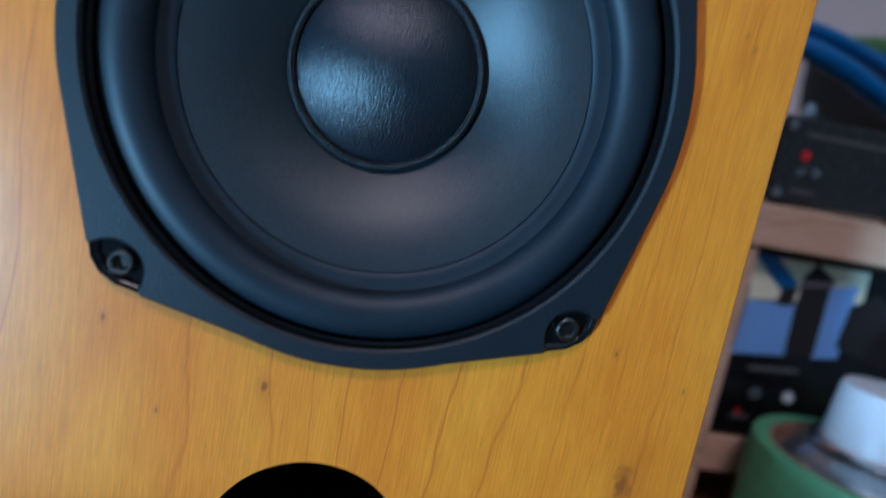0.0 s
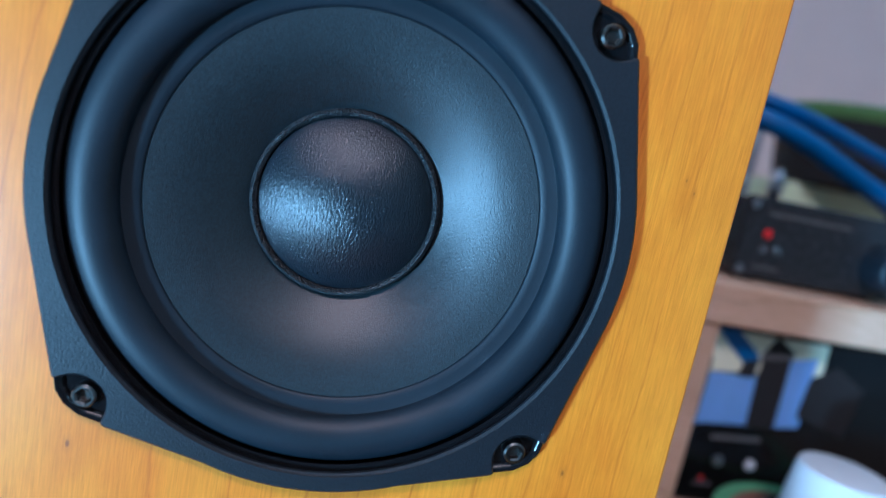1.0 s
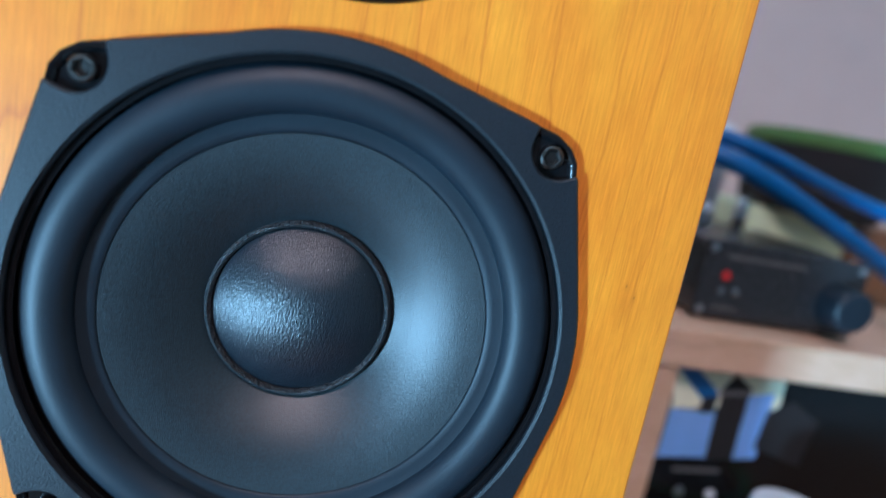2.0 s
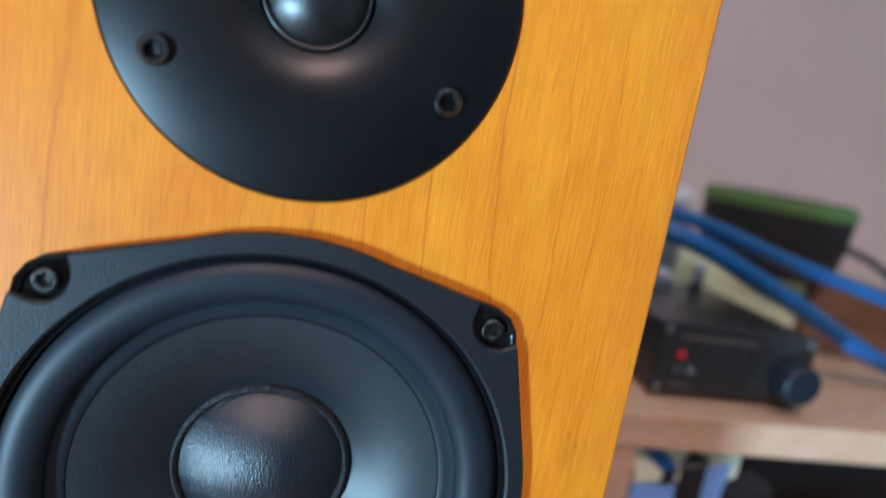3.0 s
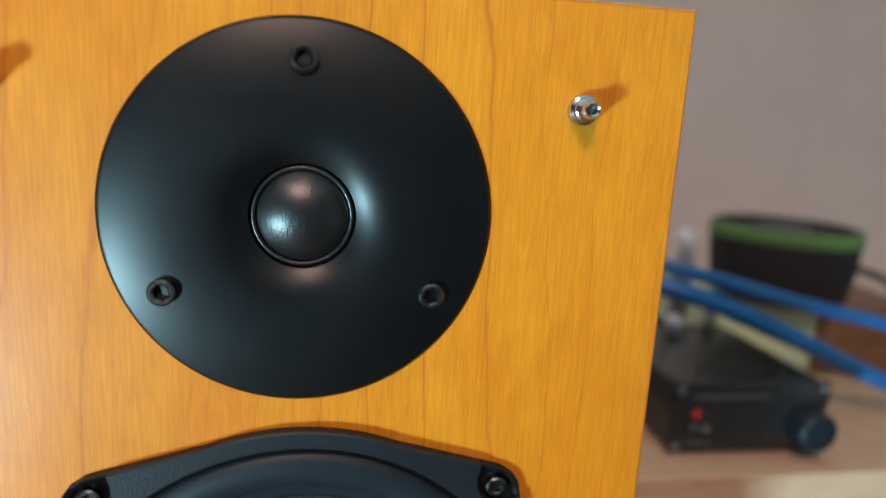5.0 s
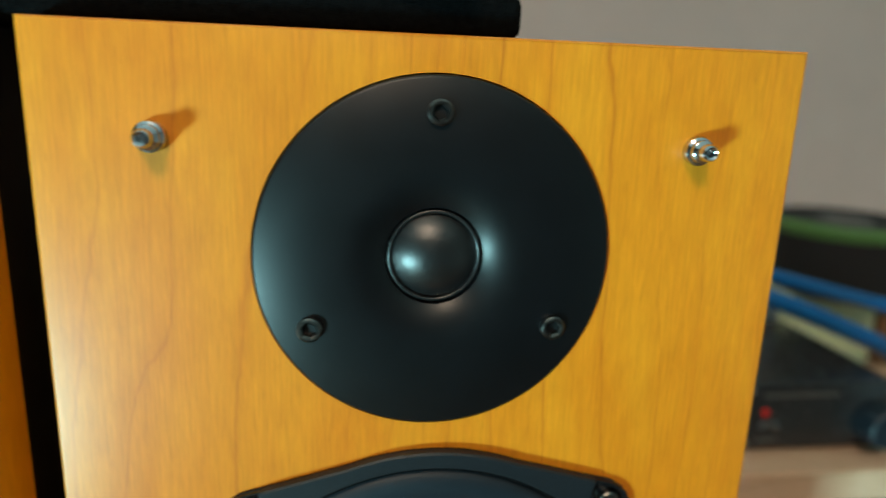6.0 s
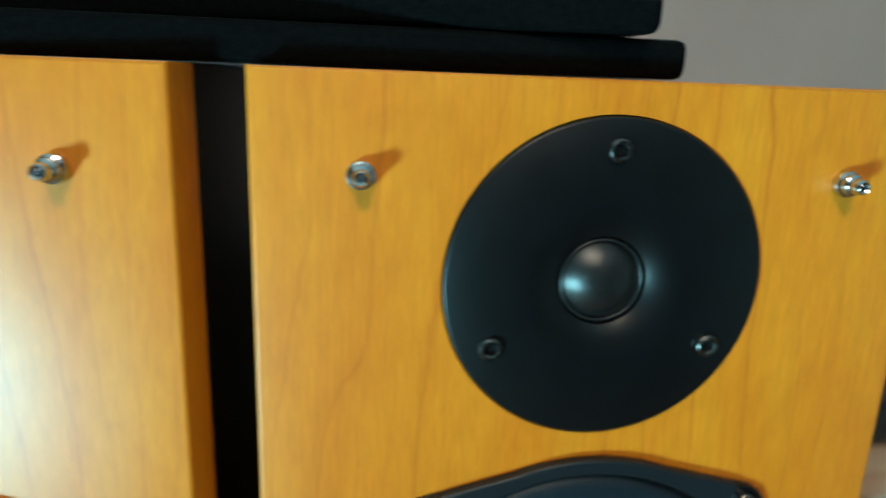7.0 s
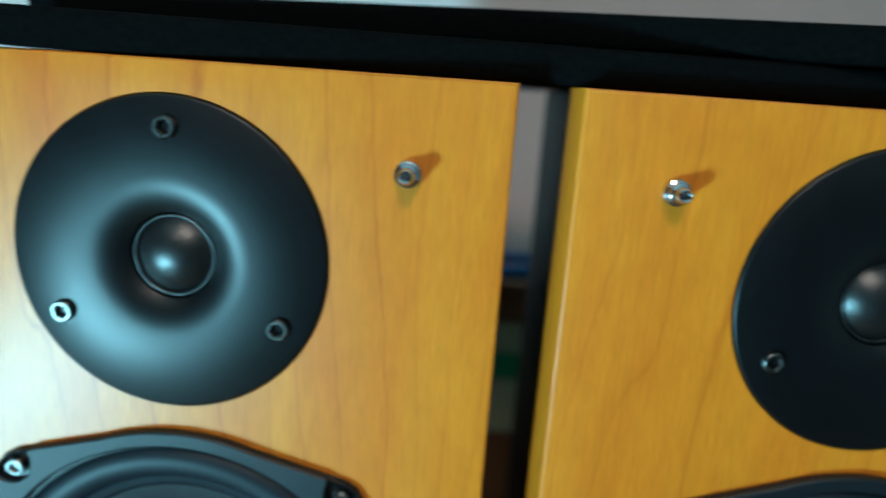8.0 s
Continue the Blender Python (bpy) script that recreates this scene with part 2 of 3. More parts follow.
GLASS = bpy.data.materials.new("window_glass")
GLASS.use_nodes = True
GLASS.node_tree.nodes["Principled BSDF"].inputs["Transmission Weight"].default_value = 1.0
GLASS.node_tree.nodes["Principled BSDF"].inputs["Roughness"].default_value = 0.02
LAMPGLOW = bpy.data.materials.new("lit_diffuser")
LAMPGLOW.use_nodes = True
LAMPGLOW.node_tree.nodes["Principled BSDF"].inputs["Emission Color"].default_value = (1.0, 0.75, 0.55, 1)
LAMPGLOW.node_tree.nodes["Principled BSDF"].inputs["Emission Strength"].default_value = 2.0


# ---- mesh helpers ----
def part(name, bm, mat, parent=None, label="", smooth=None):
    """Links a bmesh as one mesh object, under a thing or a part."""
    me = bpy.data.meshes.new(name)
    bmesh.ops.recalc_face_normals(bm, faces=bm.faces)
    bm.to_mesh(me)
    bm.free()
    me.materials.append(mat)
    if smooth is not None:
        for p in me.polygons:
            p.use_smooth = True
        me.set_sharp_from_angle(angle=radians(smooth))
    ob = new(name, me)
    if parent:
        ob.parent = parent
    if label:
        tagged(ob, label)
    return ob


def empty(name, m):
    ob = new(name)
    ob.matrix_basis = m
    return ob


def box(x0, x1, y0, y1, z0, z1, bevel=0.0, segments=2):
    bm = bmesh.new()
    bmesh.ops.create_cube(bm, size=1.0)
    for v in bm.verts:
        v.co = Vector((x0 if v.co.x < 0 else x1, y0 if v.co.y < 0 else y1, z0 if v.co.z < 0 else z1))
    if bevel:
        bmesh.ops.bevel(bm, geom=list(bm.edges), offset=bevel, segments=segments, affect="EDGES", profile=0.5)
    return bm


def lathe(profile, cx=0.0, cz=0.0, n=72, bm=None, axis="y"):
    """Revolves (radius, depth) pairs about an axis along y (or z) through (cx, cz)."""
    bm = bm or bmesh.new()
    rings = []
    for r, y in profile:
        if r < 1e-6:
            rings.append([bm.verts.new((cx, y, cz) if axis == "y" else (cx, cz, y))])
            continue
        ring = []
        for i in range(n):
            a = 2 * math.pi * i / n
            c, s = r * math.cos(a), r * math.sin(a)
            ring.append(bm.verts.new((cx + c, y, cz + s) if axis == "y" else (cx + c, cz + s, y)))
        rings.append(ring)
    for a, b in zip(rings, rings[1:]):
        for i in range(n):
            j = (i + 1) % n
            if len(a) == 1 and len(b) > 1:
                bm.faces.new((a[0], b[i], b[j]))
            elif len(b) == 1 and len(a) > 1:
                bm.faces.new((a[i], a[j], b[0]))
            elif len(a) > 1:
                bm.faces.new((a[i], a[j], b[j], b[i]))
    return bm


def circle(r, cx=0.0, cz=0.0, n=64, turn=0.0):
    return [(cx + r * math.cos(2 * math.pi * i / n + turn), cz + r * math.sin(2 * math.pi * i / n + turn)) for i in range(n)]


def inset(loop, d):
    """The loop (counter-clockwise) moved inwards by d."""
    out, n = [], len(loop)
    for i in range(n):
        (ax, az), (bx, bz), (cx, cz) = loop[i - 1], loop[i], loop[(i + 1) % n]
        e1, e2 = Vector((bx - ax, bz - az)), Vector((cx - bx, cz - bz))
        k = Vector((-e1.y, e1.x)).normalized() + Vector((-e2.y, e2.x)).normalized()
        k = k.normalized() if k.length > 1e-9 else Vector((0, 0))
        out.append((bx + k.x * d, bz + k.y * d))
    return out


def plate(outer, holes, y_back, y_front, chamfer=0.0, floor=False):
    """A plate in the xz plane with holes and a chamfered front edge; its front looks along -y."""
    bm = bmesh.new()

    def ring(loop, y):
        return [bm.verts.new((x, y, z)) for x, z in loop]

    def wall(a, b):
        n = len(a)
        for i in range(n):
            bm.faces.new((a[i], a[(i + 1) % n], b[(i + 1) % n], b[i]))

    edges = []
    for k, loop in enumerate([outer] + list(holes)):
        back = ring(loop, y_back)
        front = ring(loop, y_front + chamfer)
        wall(back, front)
        if chamfer:
            top = ring(inset(loop, chamfer if k == 0 else -chamfer), y_front)
            wall(front, top)
        else:
            top = front
        n = len(top)
        for i in range(n):
            e = bm.edges.get((top[i], top[(i + 1) % n]))
            edges.append(e)
    bmesh.ops.triangle_fill(bm, use_beauty=True, use_dissolve=False, edges=edges, normal=(0, -1, 0))
    if floor:
        bm.faces.new(ring(outer, y_back))
    return bm


def tube(points, radius, n=10, flat=1.0):
    """A round (or flattened) cable through the points, smoothed."""
    pts = [Vector(p) for p in points]
    fine = []
    for i in range(len(pts) - 1):
        p0, p1, p2, p3 = pts[max(i - 1, 0)], pts[i], pts[i + 1], pts[min(i + 2, len(pts) - 1)]
        for k in range(8):
            u = k / 8
            fine.append(0.5 * ((2 * p1) + (p2 - p0) * u + (2 * p0 - 5 * p1 + 4 * p2 - p3) * u * u + (3 * p1 - p0 - 3 * p2 + p3) * u ** 3))
    fine.append(pts[-1])
    bm = bmesh.new()
    rings = []
    for i, p in enumerate(fine):
        d = (fine[min(i + 1, len(fine) - 1)] - fine[max(i - 1, 0)]).normalized()
        side = d.cross(Vector((0, 0, 1)))
        side = side.normalized() if side.length > 1e-4 else Vector((1, 0, 0))
        up = side.cross(d).normalized()
        rings.append([bm.verts.new(p + side * radius * flat * math.cos(2 * math.pi * j / n) + up * radius * math.sin(2 * math.pi * j / n)) for j in range(n)])
    for a, b in zip(rings, rings[1:]):
        for j in range(n):
            bm.faces.new((a[j], a[(j + 1) % n], b[(j + 1) % n], b[j]))
    bm.faces.new(rings[0])
    bm.faces.new(rings[-1])
    return bm


# ---- room ----
def setting(name, bm, mat, label, category, smooth=None):
    return tagged(part(name, bm, mat, None, label, smooth), "", category, "", "structure")


FLOOR_Z, CEIL_Z, BACK_Y, FRONT_Y, LEFT_X, RIGHT_X = -0.55, 2.0, 0.44, -2.6, -1.6, 2.0
setting("floor", box(LEFT_X - 0.1, RIGHT_X + 0.1, FRONT_Y - 0.1, BACK_Y + 0.1, FLOOR_Z - 0.1, FLOOR_Z), FLOOR, "brown boarded floor of the room", "floor")
setting("ceiling", box(LEFT_X - 0.1, RIGHT_X + 0.1, FRONT_Y - 0.1, BACK_Y + 0.1, CEIL_Z, CEIL_Z + 0.1), CEILING, "plain off-white ceiling over the room", "ceiling")
setting("wall_north", box(LEFT_X - 0.1, RIGHT_X + 0.1, BACK_Y, BACK_Y + 0.1, FLOOR_Z, CEIL_Z), WALLPAPER, "greige papered wall behind the loudspeakers", "wall")
# walls out of view, their tones set by how much fill they return
setting("wall_south", box(LEFT_X - 0.1, RIGHT_X + 0.1, FRONT_Y - 0.1, FRONT_Y, FLOOR_Z, CEIL_Z), PAINT, "unseen wall across the room, dark to cut bounce", "wall")
setting("wall_east", box(RIGHT_X, RIGHT_X + 0.1, FRONT_Y, BACK_Y, FLOOR_Z, CEIL_Z), BOUNCEPAINT, "unseen side wall, paler to bounce light", "wall")
wy0, wy1, wz0, wz1 = WIN_Y - WIN_W / 2, WIN_Y + WIN_W / 2, WIN_Z - WIN_H / 2, WIN_Z + WIN_H / 2
bm = bmesh.new()
for y0, y1, z0, z1 in ((FRONT_Y, wy0, FLOOR_Z, CEIL_Z), (wy1, BACK_Y, FLOOR_Z, CEIL_Z), (wy0, wy1, FLOOR_Z, wz0), (wy0, wy1, wz1, CEIL_Z)):
    piece = box(LEFT_X - 0.1, LEFT_X, y0, y1, z0, z1)
    me = bpy.data.meshes.new("piece")
    piece.to_mesh(me)
    piece.free()
    bm.from_mesh(me)
    bpy.data.meshes.remove(me)
setting("wall_west", bm, PAINT, "unseen wall with a window opening, dark to cut bounce", "wall")
win = tagged(empty("window_1", pose(LEFT_X - 0.06, WIN_Y, WIN_Z)), "white framed window letting in blue daylight", "window", "", "structure")
hw, hh = WIN_W / 2, WIN_H / 2
for nm, b in (("window_frame", (-0.02, 0.02, -hw, -hw + 0.03, -hh, hh)), ("window_frame", (-0.02, 0.02, hw - 0.03, hw, -hh, hh)),
              ("window_frame", (-0.02, 0.02, -hw + 0.03, hw - 0.03, hh - 0.03, hh)), ("window_sill", (-0.03, 0.03, -hw + 0.03, hw - 0.03, -hh, -hh + 0.03))):
    part(nm, box(*b, bevel=0.003), CAPWHITE, win)
pane = part("pane", box(-0.003, 0.003, -hw + 0.03, hw - 0.03, -hh + 0.03, hh - 0.03), GLASS, win, "clear window pane")
pane.visible_shadow = False
lamp = tagged(empty("ceiling_lamp", pose(-0.20, -0.95, CEIL_Z)), "round white ceiling lamp switched on", "lamp")
part("base", lathe([(0, 0), (0.20, 0), (0.20, -0.03), (0.19, -0.04), (0, -0.04)], axis="z", n=48), CAPWHITE, lamp, "white lamp base", 40)
part("diffuser", lathe([(0, -0.041), (0.185, -0.041), (0.18, -0.07), (0.13, -0.095), (0, -0.105)], axis="z", n=48), LAMPGLOW, lamp, "lit opal diffuser", 40)

# ---- sideboard ----
TOP = 0.635
board = tagged(empty("sideboard", pose(0.05, 0.1, FLOOR_Z)), "brown wooden sideboard that carries the loudspeakers and rack", "sideboard")
part("top", box(-0.75, 0.75, -0.24, 0.33, TOP - FLOOR_Z - 0.025, TOP - FLOOR_Z, 0.003), OAK, board, "brown board top")
for x in (-0.73, 0.705):
    part("side_panel", box(x, x + 0.025, -0.22, 0.32, 0, TOP - FLOOR_Z - 0.025, 0.002), OAK, board)
part("front_panel", box(-0.704, 0.704, -0.22, -0.2, 0.02, TOP - FLOOR_Z - 0.026, 0.002), OAK, board)


# ---- loudspeakers ----
def hex_screw(name, x, z, y, r, parent, turn=0.0):
    """A black socket-head screw, its head standing r*0.8 proud of y."""
    h = r * 0.8
    bm = plate(circle(r, x, z, 20), [circle(r * 0.58, x, z, 6, turn)], y + h, y - h * 0.2, r * 0.16)
    bm.faces.new([bm.verts.new((px, y + h * 0.5, pz)) for px, pz in circle(r * 0.6, x, z, 6, turn)])
    return part(name, bm, STEEL, parent, "black socket-head screw", 35)


def woofer_outline(r=0.0753):
    """The eight-sided driver frame: arcs on the axes, straight flanks to four rounded corners."""
    quarter = [(r * math.cos(radians(a)), r * math.sin(radians(a))) for a in range(0, 15, 2)]
    corner = [(0.0647, 0.0518), (0.0639, 0.0564), (0.0616, 0.0598), (0.0577, 0.0624)]
    top = [(r * math.cos(radians(a)), r * math.sin(radians(a))) for a in range(70, 90, 2)]

    def fill(a, b, n):
        return [(a[0] + (b[0] - a[0]) * i / n, a[1] + (b[1] - a[1]) * i / n) for i in range(1, n)]
    q = quarter + fill(quarter[-1], corner[0], 24) + corner[:1] + fill(corner[0], corner[1], 6) + corner[1:2] + fill(corner[1], corner[2], 6) + corner[2:3] + fill(corner[2], corner[3], 6) + corner[3:] + fill(corner[3], top[0], 24) + top
    left = [(-x, z) for x, z in reversed(q)]
    left = [(0.0, r)] + left[:-1]
    upper = q + left
    lower = [(-x, -z) for x, z in upper]
    return upper + lower


def notched(loop, centres, rn):
    """Cuts a round pocket, open to the edge, into the outline at each centre."""
    out = list(loop)
    for cx, cz in centres:
        inside = [math.hypot(x - cx, z - cz) < rn for x, z in out]
        k = next(i for i in range(len(out)) if inside[i] and not inside[i - 1])
        out = out[k:] + out[:k]
        m = max(i for i in range(len(out)) if math.hypot(out[i][0] - cx, out[i][1] - cz) < rn)
        a0 = math.atan2(out[0][1] - cz, out[0][0] - cx)
        a1 = math.atan2(out[m][1] - cz, out[m][0] - cx)
        while a1 > a0:
            a1 -= 2 * math.pi
        arc = [(cx + rn * math.cos(a0 + (a1 - a0) * i / 18), cz + rn * math.sin(a0 + (a1 - a0) * i / 18)) for i in range(19)]
        out = arc + out[m + 1:]
    return out


def softened(loop, centres, reach, passes=10):
    """Rounds the corners of the outline near each centre."""
    out = list(loop)
    near = [any(math.hypot(x - cx, z - cz) < reach for cx, cz in centres) for x, z in out]
    for _ in range(passes):
        n = len(out)
        out = [(0.5 * out[i][0] + 0.25 * (out[i - 1][0] + out[(i + 1) % n][0]), 0.5 * out[i][1] + 0.25 * (out[i - 1][1] + out[(i + 1) % n][1])) if near[i] else out[i] for i in range(n)]
    return out


def turned(loop, degrees, cx, cz):
    c, s = math.cos(radians(degrees)), math.sin(radians(degrees))
    return [(cx + x * c - z * s, cz + x * s + z * c) for x, z in loop]


SPK_X0, SPK_X1, SPK_D, SPK_H = -0.1053, 0.1046, 0.200, 1.0201 - TOP
TW_Z, WF_X, WF_Z, PORT_Z = 0.9593 - TOP, 0.0013, 0.8245 - TOP, 0.6920 - TOP
WF_TURN = -0.1


def loudspeaker(m):
    spk = tagged(empty("loudspeaker", m), "honey-veneered two-way bookshelf loudspeaker with its grille off", "loudspeaker", "pair of loudspeakers")
    # cabinet: front baffle with three openings, carcass behind
    e = 0.0012
    rect = [(SPK_X0, 0.0), (SPK_X1, 0.0), (SPK_X1, SPK_H), (SPK_X0, SPK_H)]
    holes = [circle(0.0722, WF_X, WF_Z, 72), circle(0.0510, 0, TW_Z, 96), circle(0.0283, -0.0015, PORT_Z, 64)]
    bm = plate(rect, [list(reversed(h)) for h in holes], 0.021, 0.0, 0.0)
    me = bpy.data.meshes.new("baffle")
    bm.to_mesh(me)
    bm.free()
    bm = bmesh.new()
    bm.from_mesh(me)
    bpy.data.meshes.remove(me)
    slim = [(SPK_X0 + 0.026, 0.0), (SPK_X1 - 0.020, 0.0), (SPK_X1 - 0.020, SPK_H), (SPK_X0 + 0.026, SPK_H)]
    bmesh.ops.remove_doubles(bm, verts=bm.verts, dist=1e-6)
    rim = [ed for ed in bm.edges if all(abs(v.co.y) < 1e-6 for v in ed.verts) and len(ed.link_faces) == 2
           and (all(abs(v.co.x - SPK_X0) < 1e-6 for v in ed.verts) or all(abs(v.co.x - SPK_X1) < 1e-6 for v in ed.verts)
                or all(abs(v.co.z) < 1e-6 for v in ed.verts) or all(abs(v.co.z - SPK_H) < 1e-6 for v in ed.verts))]
    bmesh.ops.bevel(bm, geom=rim, offset=e, segments=3, affect="EDGES", profile=0.5)
    part("baffle", bm, VENEER, spk, "thick honey wood veneer front", 30)
    shell = bmesh.new()
    c = [shell.verts.new((x - math.copysign(0.009, x), 0.0212, z)) for x, z in rect] + [shell.verts.new((x, SPK_D, z)) for x, z in slim]
    for i in range(4):
        shell.faces.new((c[i], c[(i + 1) % 4], c[4 + (i + 1) % 4], c[4 + i]))
    shell.faces.new(c[4:])
    part("carcass", shell, VINYL, spk, "dark brown cabinet sides behind the veneered front", 30)
    inner = lathe([(0.0282, 0.0005), (0.0268, 0.004), (0.0260, 0.012), (0.0260, 0.12), (0.0, 0.12)], -0.0015, PORT_Z, 64)
    part("port_tube", inner, DARK, spk, "black bass port tube", 40)

    # woofer
    outline = woofer_outline()
    cx, cz = 0.0564, 0.0565
    centres = [(cx, cz), (-cx, cz), (-cx, -cz), (cx, -cz)]
    hole = list(reversed(turned(circle(0.0712, n=96), WF_TURN, WF_X, WF_Z)))
    pockets = [(math.copysign(0.0583, x), math.copysign(0.0585, z)) for x, z in centres]
    body = turned(softened(notched(outline, pockets, 0.0078), pockets, 0.0098, 6), WF_TURN, WF_X, WF_Z)
    woofer = part("woofer", plate(body, [hole], -0.0006, -0.0036, 0.0006), FRAME, spk, "black moulded woofer frame", 30)
    base = plate(turned(outline, WF_TURN, WF_X, WF_Z), [list(reversed(turned(circle(0.0686, n=96), WF_TURN, WF_X, WF_Z)))], 0.0, -0.0010, 0.0003)
    part("base_flange", base, GLOSS, woofer, "gloss black flange under the frame", 30)
    lip = [(WF_X + (x - WF_X) * 0.997, WF_Z + (z - WF_Z) * 0.997) for x, z in turned(outline, WF_TURN, WF_X, WF_Z)]
    lip_bm = bmesh.new()
    loops = [[lip_bm.verts.new((x, y, z)) for x, z in inset(lip, d)] for d, y in ((0.0, -0.0008), (0.0, -0.0022), (0.0003, -0.0025), (0.0007, -0.0025), (0.0022, -0.0014), (0.0024, -0.0008))]
    for la, lb in zip(loops, loops[1:]):
        for i in range(len(la)):
            lip_bm.faces.new((la[i], la[(i + 1) % len(la)], lb[(i + 1) % len(la)], lb[i]))
    part("flange_lip", lip_bm, GLOSS, woofer, "shiny raised lip of the flange", 40)
    part("rim_bevel", lathe([(0.0713, -0.0032), (0.0711, -0.0034), (0.0699, -0.0028), (0.0698, -0.0020)], WF_X, WF_Z, 96), FRAME, woofer, "bevelled inner rim of the frame", 25)
    part("basket_ring", lathe([(0.0698, -0.0021), (0.0699, 0.0050), (0.0680, 0.0056)], WF_X, WF_Z, 96), GLOSS, woofer, "dark inner ring", 50)
    roll = [(0.0697, 0.0050), (0.0692, 0.0044)]
    for k in range(0, 29):
        a = math.pi * k / 28
        base, high = (0.0040, 0.0058) if k <= 14 else (0.0034, 0.0052)
        roll.append((0.0624 + 0.0066 * math.cos(a), base - high * math.sin(a)))
    roll += [(0.0552, 0.0036), (0.0532, 0.0040), (0.0517, 0.0043), (0.0513, 0.0047), (0.0510, 0.0056)]
    part("surround", lathe(roll, WF_X, WF_Z, 120), RUBBER, woofer, "matt black half-roll rubber surround", 60)
    cone = [(0.0515, 0.0056)]
    for k in range(0, 13):
        u = k / 12
        r = 0.0510 - u * (0.0510 - 0.0240)
        cone.append((r, 0.0046 + 0.0126 * u - 0.0022 * math.sin(math.pi * u)))
    part("cone", lathe(cone, WF_X, WF_Z, 120), PAPER, woofer, "dark grey fibrous paper cone", 60)
    part("cap_ring", lathe([(0.0262, 0.0158), (0.0258, 0.0143), (0.0250, 0.0137), (0.0242, 0.0142), (0.0238, 0.0162)], WF_X - 0.0008, WF_Z + 0.0006, 96), GLUE, woofer, "raised glue ring round the dust cap", 60)
    cap = []
    for k in range(0, 19):
        a = radians(44) * (1 - k / 18)
        big = 0.0238 / math.sin(radians(44))
        cap.append((big * math.sin(a) if k < 18 else 0.0, 0.0152 - big * (math.cos(a) - math.cos(radians(44)))))
    part("dust_cap", lathe(cap, WF_X - 0.0008, WF_Z + 0.0006, 96), CAP, woofer, "glossy black domed dust cap", 60)
    for i, (x, z) in enumerate(turned(centres, WF_TURN, WF_X, WF_Z)):
        hex_screw("screw", x, z, -0.0032, 0.0031, woofer, 0.4 * i)

    # tweeter
    prof = [(0.0506, 0.006), (0.0506, -0.0004), (0.0503, -0.0009), (0.0497, -0.0012), (0.0280, -0.0012)]
    for k in range(1, 19):
        r = 0.0276 - 0.0134 * k / 18
        prof.append((r, -0.0012 + 161.0 * (0.0276 - r) ** 2.5))
    prof += [(0.0141, 0.0052)]
    tweeter = part("tweeter", lathe(prof, 0, TW_Z, 120), PLATE, spk, "satin black round tweeter faceplate", 40)
    ring = [(0.0143, 0.0050), (0.0139, 0.0042)] + [(0.0130 + 0.0006 * math.cos(math.pi * k / 8), 0.0032 - 0.0006 * math.sin(math.pi * k / 8)) for k in range(9)] + [(0.0122, 0.0040), (0.0118, 0.0042)]
    part("surround", lathe(ring, 0, TW_Z, 72), SILK, tweeter, "rolled dome surround", 60)
    dome = []
    for k in range(0, 17):
        a = radians(44) * (1 - k / 16)
        big = 0.0120 / math.sin(radians(44))
        dome.append((big * math.sin(a) if k < 16 else 0.0, 0.0034 - big * (math.cos(a) - math.cos(radians(44)))))
    part("dome", lathe(dome, 0, TW_Z, 72), SILK, tweeter, "black coated silk dome", 60)
    for i in range(3):
        a = radians(90 + 120 * i)
        x, z = 0.0407 * math.cos(a), TW_Z + 0.0407 * math.sin(a)
        hex_screw("screw", x, z, -0.0026, 0.0036, tweeter, 0.3 + 0.5 * i)

    # grille pegs
    for x in (-0.0748, 0.0740):
        peg = [(0.0, -0.0060), (0.0011, -0.0062), (0.0012, -0.0088), (0.0018, -0.0093), (0.0023, -0.0088), (0.0025, -0.0070), (0.0022, -0.0058), (0.0026, -0.0052),
               (0.0032, -0.0048), (0.0034, -0.0038), (0.0033, -0.0032), (0.0040, -0.0028), (0.0042, -0.0020), (0.0042, -0.0006), (0.0039, 0.0)]
        part("grille_peg", lathe(peg, x, 0.9915 - TOP, 32), CHROME, spk, "polished chrome grille peg", 40)
    return spk


right_speaker = loudspeaker(pose(0, 0, TOP))
left_speaker = copy_thing(right_speaker, pose(-0.2290, 0.0092, TOP, 0, 0, -5.6))


# ---- grilles lying across the loudspeakers ----
def grille(m, length, depth, thick):
    g = tagged(empty("speaker_grille", m), "black cloth-covered speaker grille lying on the cabinets", "speaker grille", "removed grilles")
    part("cloth", box(-length, 0, 0, depth, 0, thick, 0.0030, 3), CLOTH, g, "stretched black grille cloth", 40)
    for x in (-length + 0.03, -0.03):
        for y in (0.03, depth - 0.03):
            part("socket", lathe([(0.0030, thick - 0.001), (0.0032, thick + 0.0012), (0.0058, thick + 0.0010), (0.0060, thick - 0.001)], x, y, 20, None, "z"), GLOSS, g, "plastic peg socket", 40)
    return g


low = grille(pose(0.0238, 0.0108, 1.0206, 0, 0, 0.0), 0.306, 0.19, 0.0118)
high = grille(pose(0.0085, -0.0012, 1.0326, 2.6, 0, -15.0), 0.330, 0.185, 0.0118)
for x in (-0.27, -0.09):
    part("stud", lathe([(0, -0.0062), (0.0030, -0.0060), (0.0036, -0.0052), (0.0036, 0.0005)], x, 0.135, 20, None, "z"), GLOSS, high, "plastic mounting stud under the grille", 40)

# ---- rack beside the loudspeakers ----
SHELF_Z = 0.8070
rack = tagged(empty("desktop_rack", pose(0.36, 0.22, TOP)), "pale wooden desktop rack with open shelves", "rack")
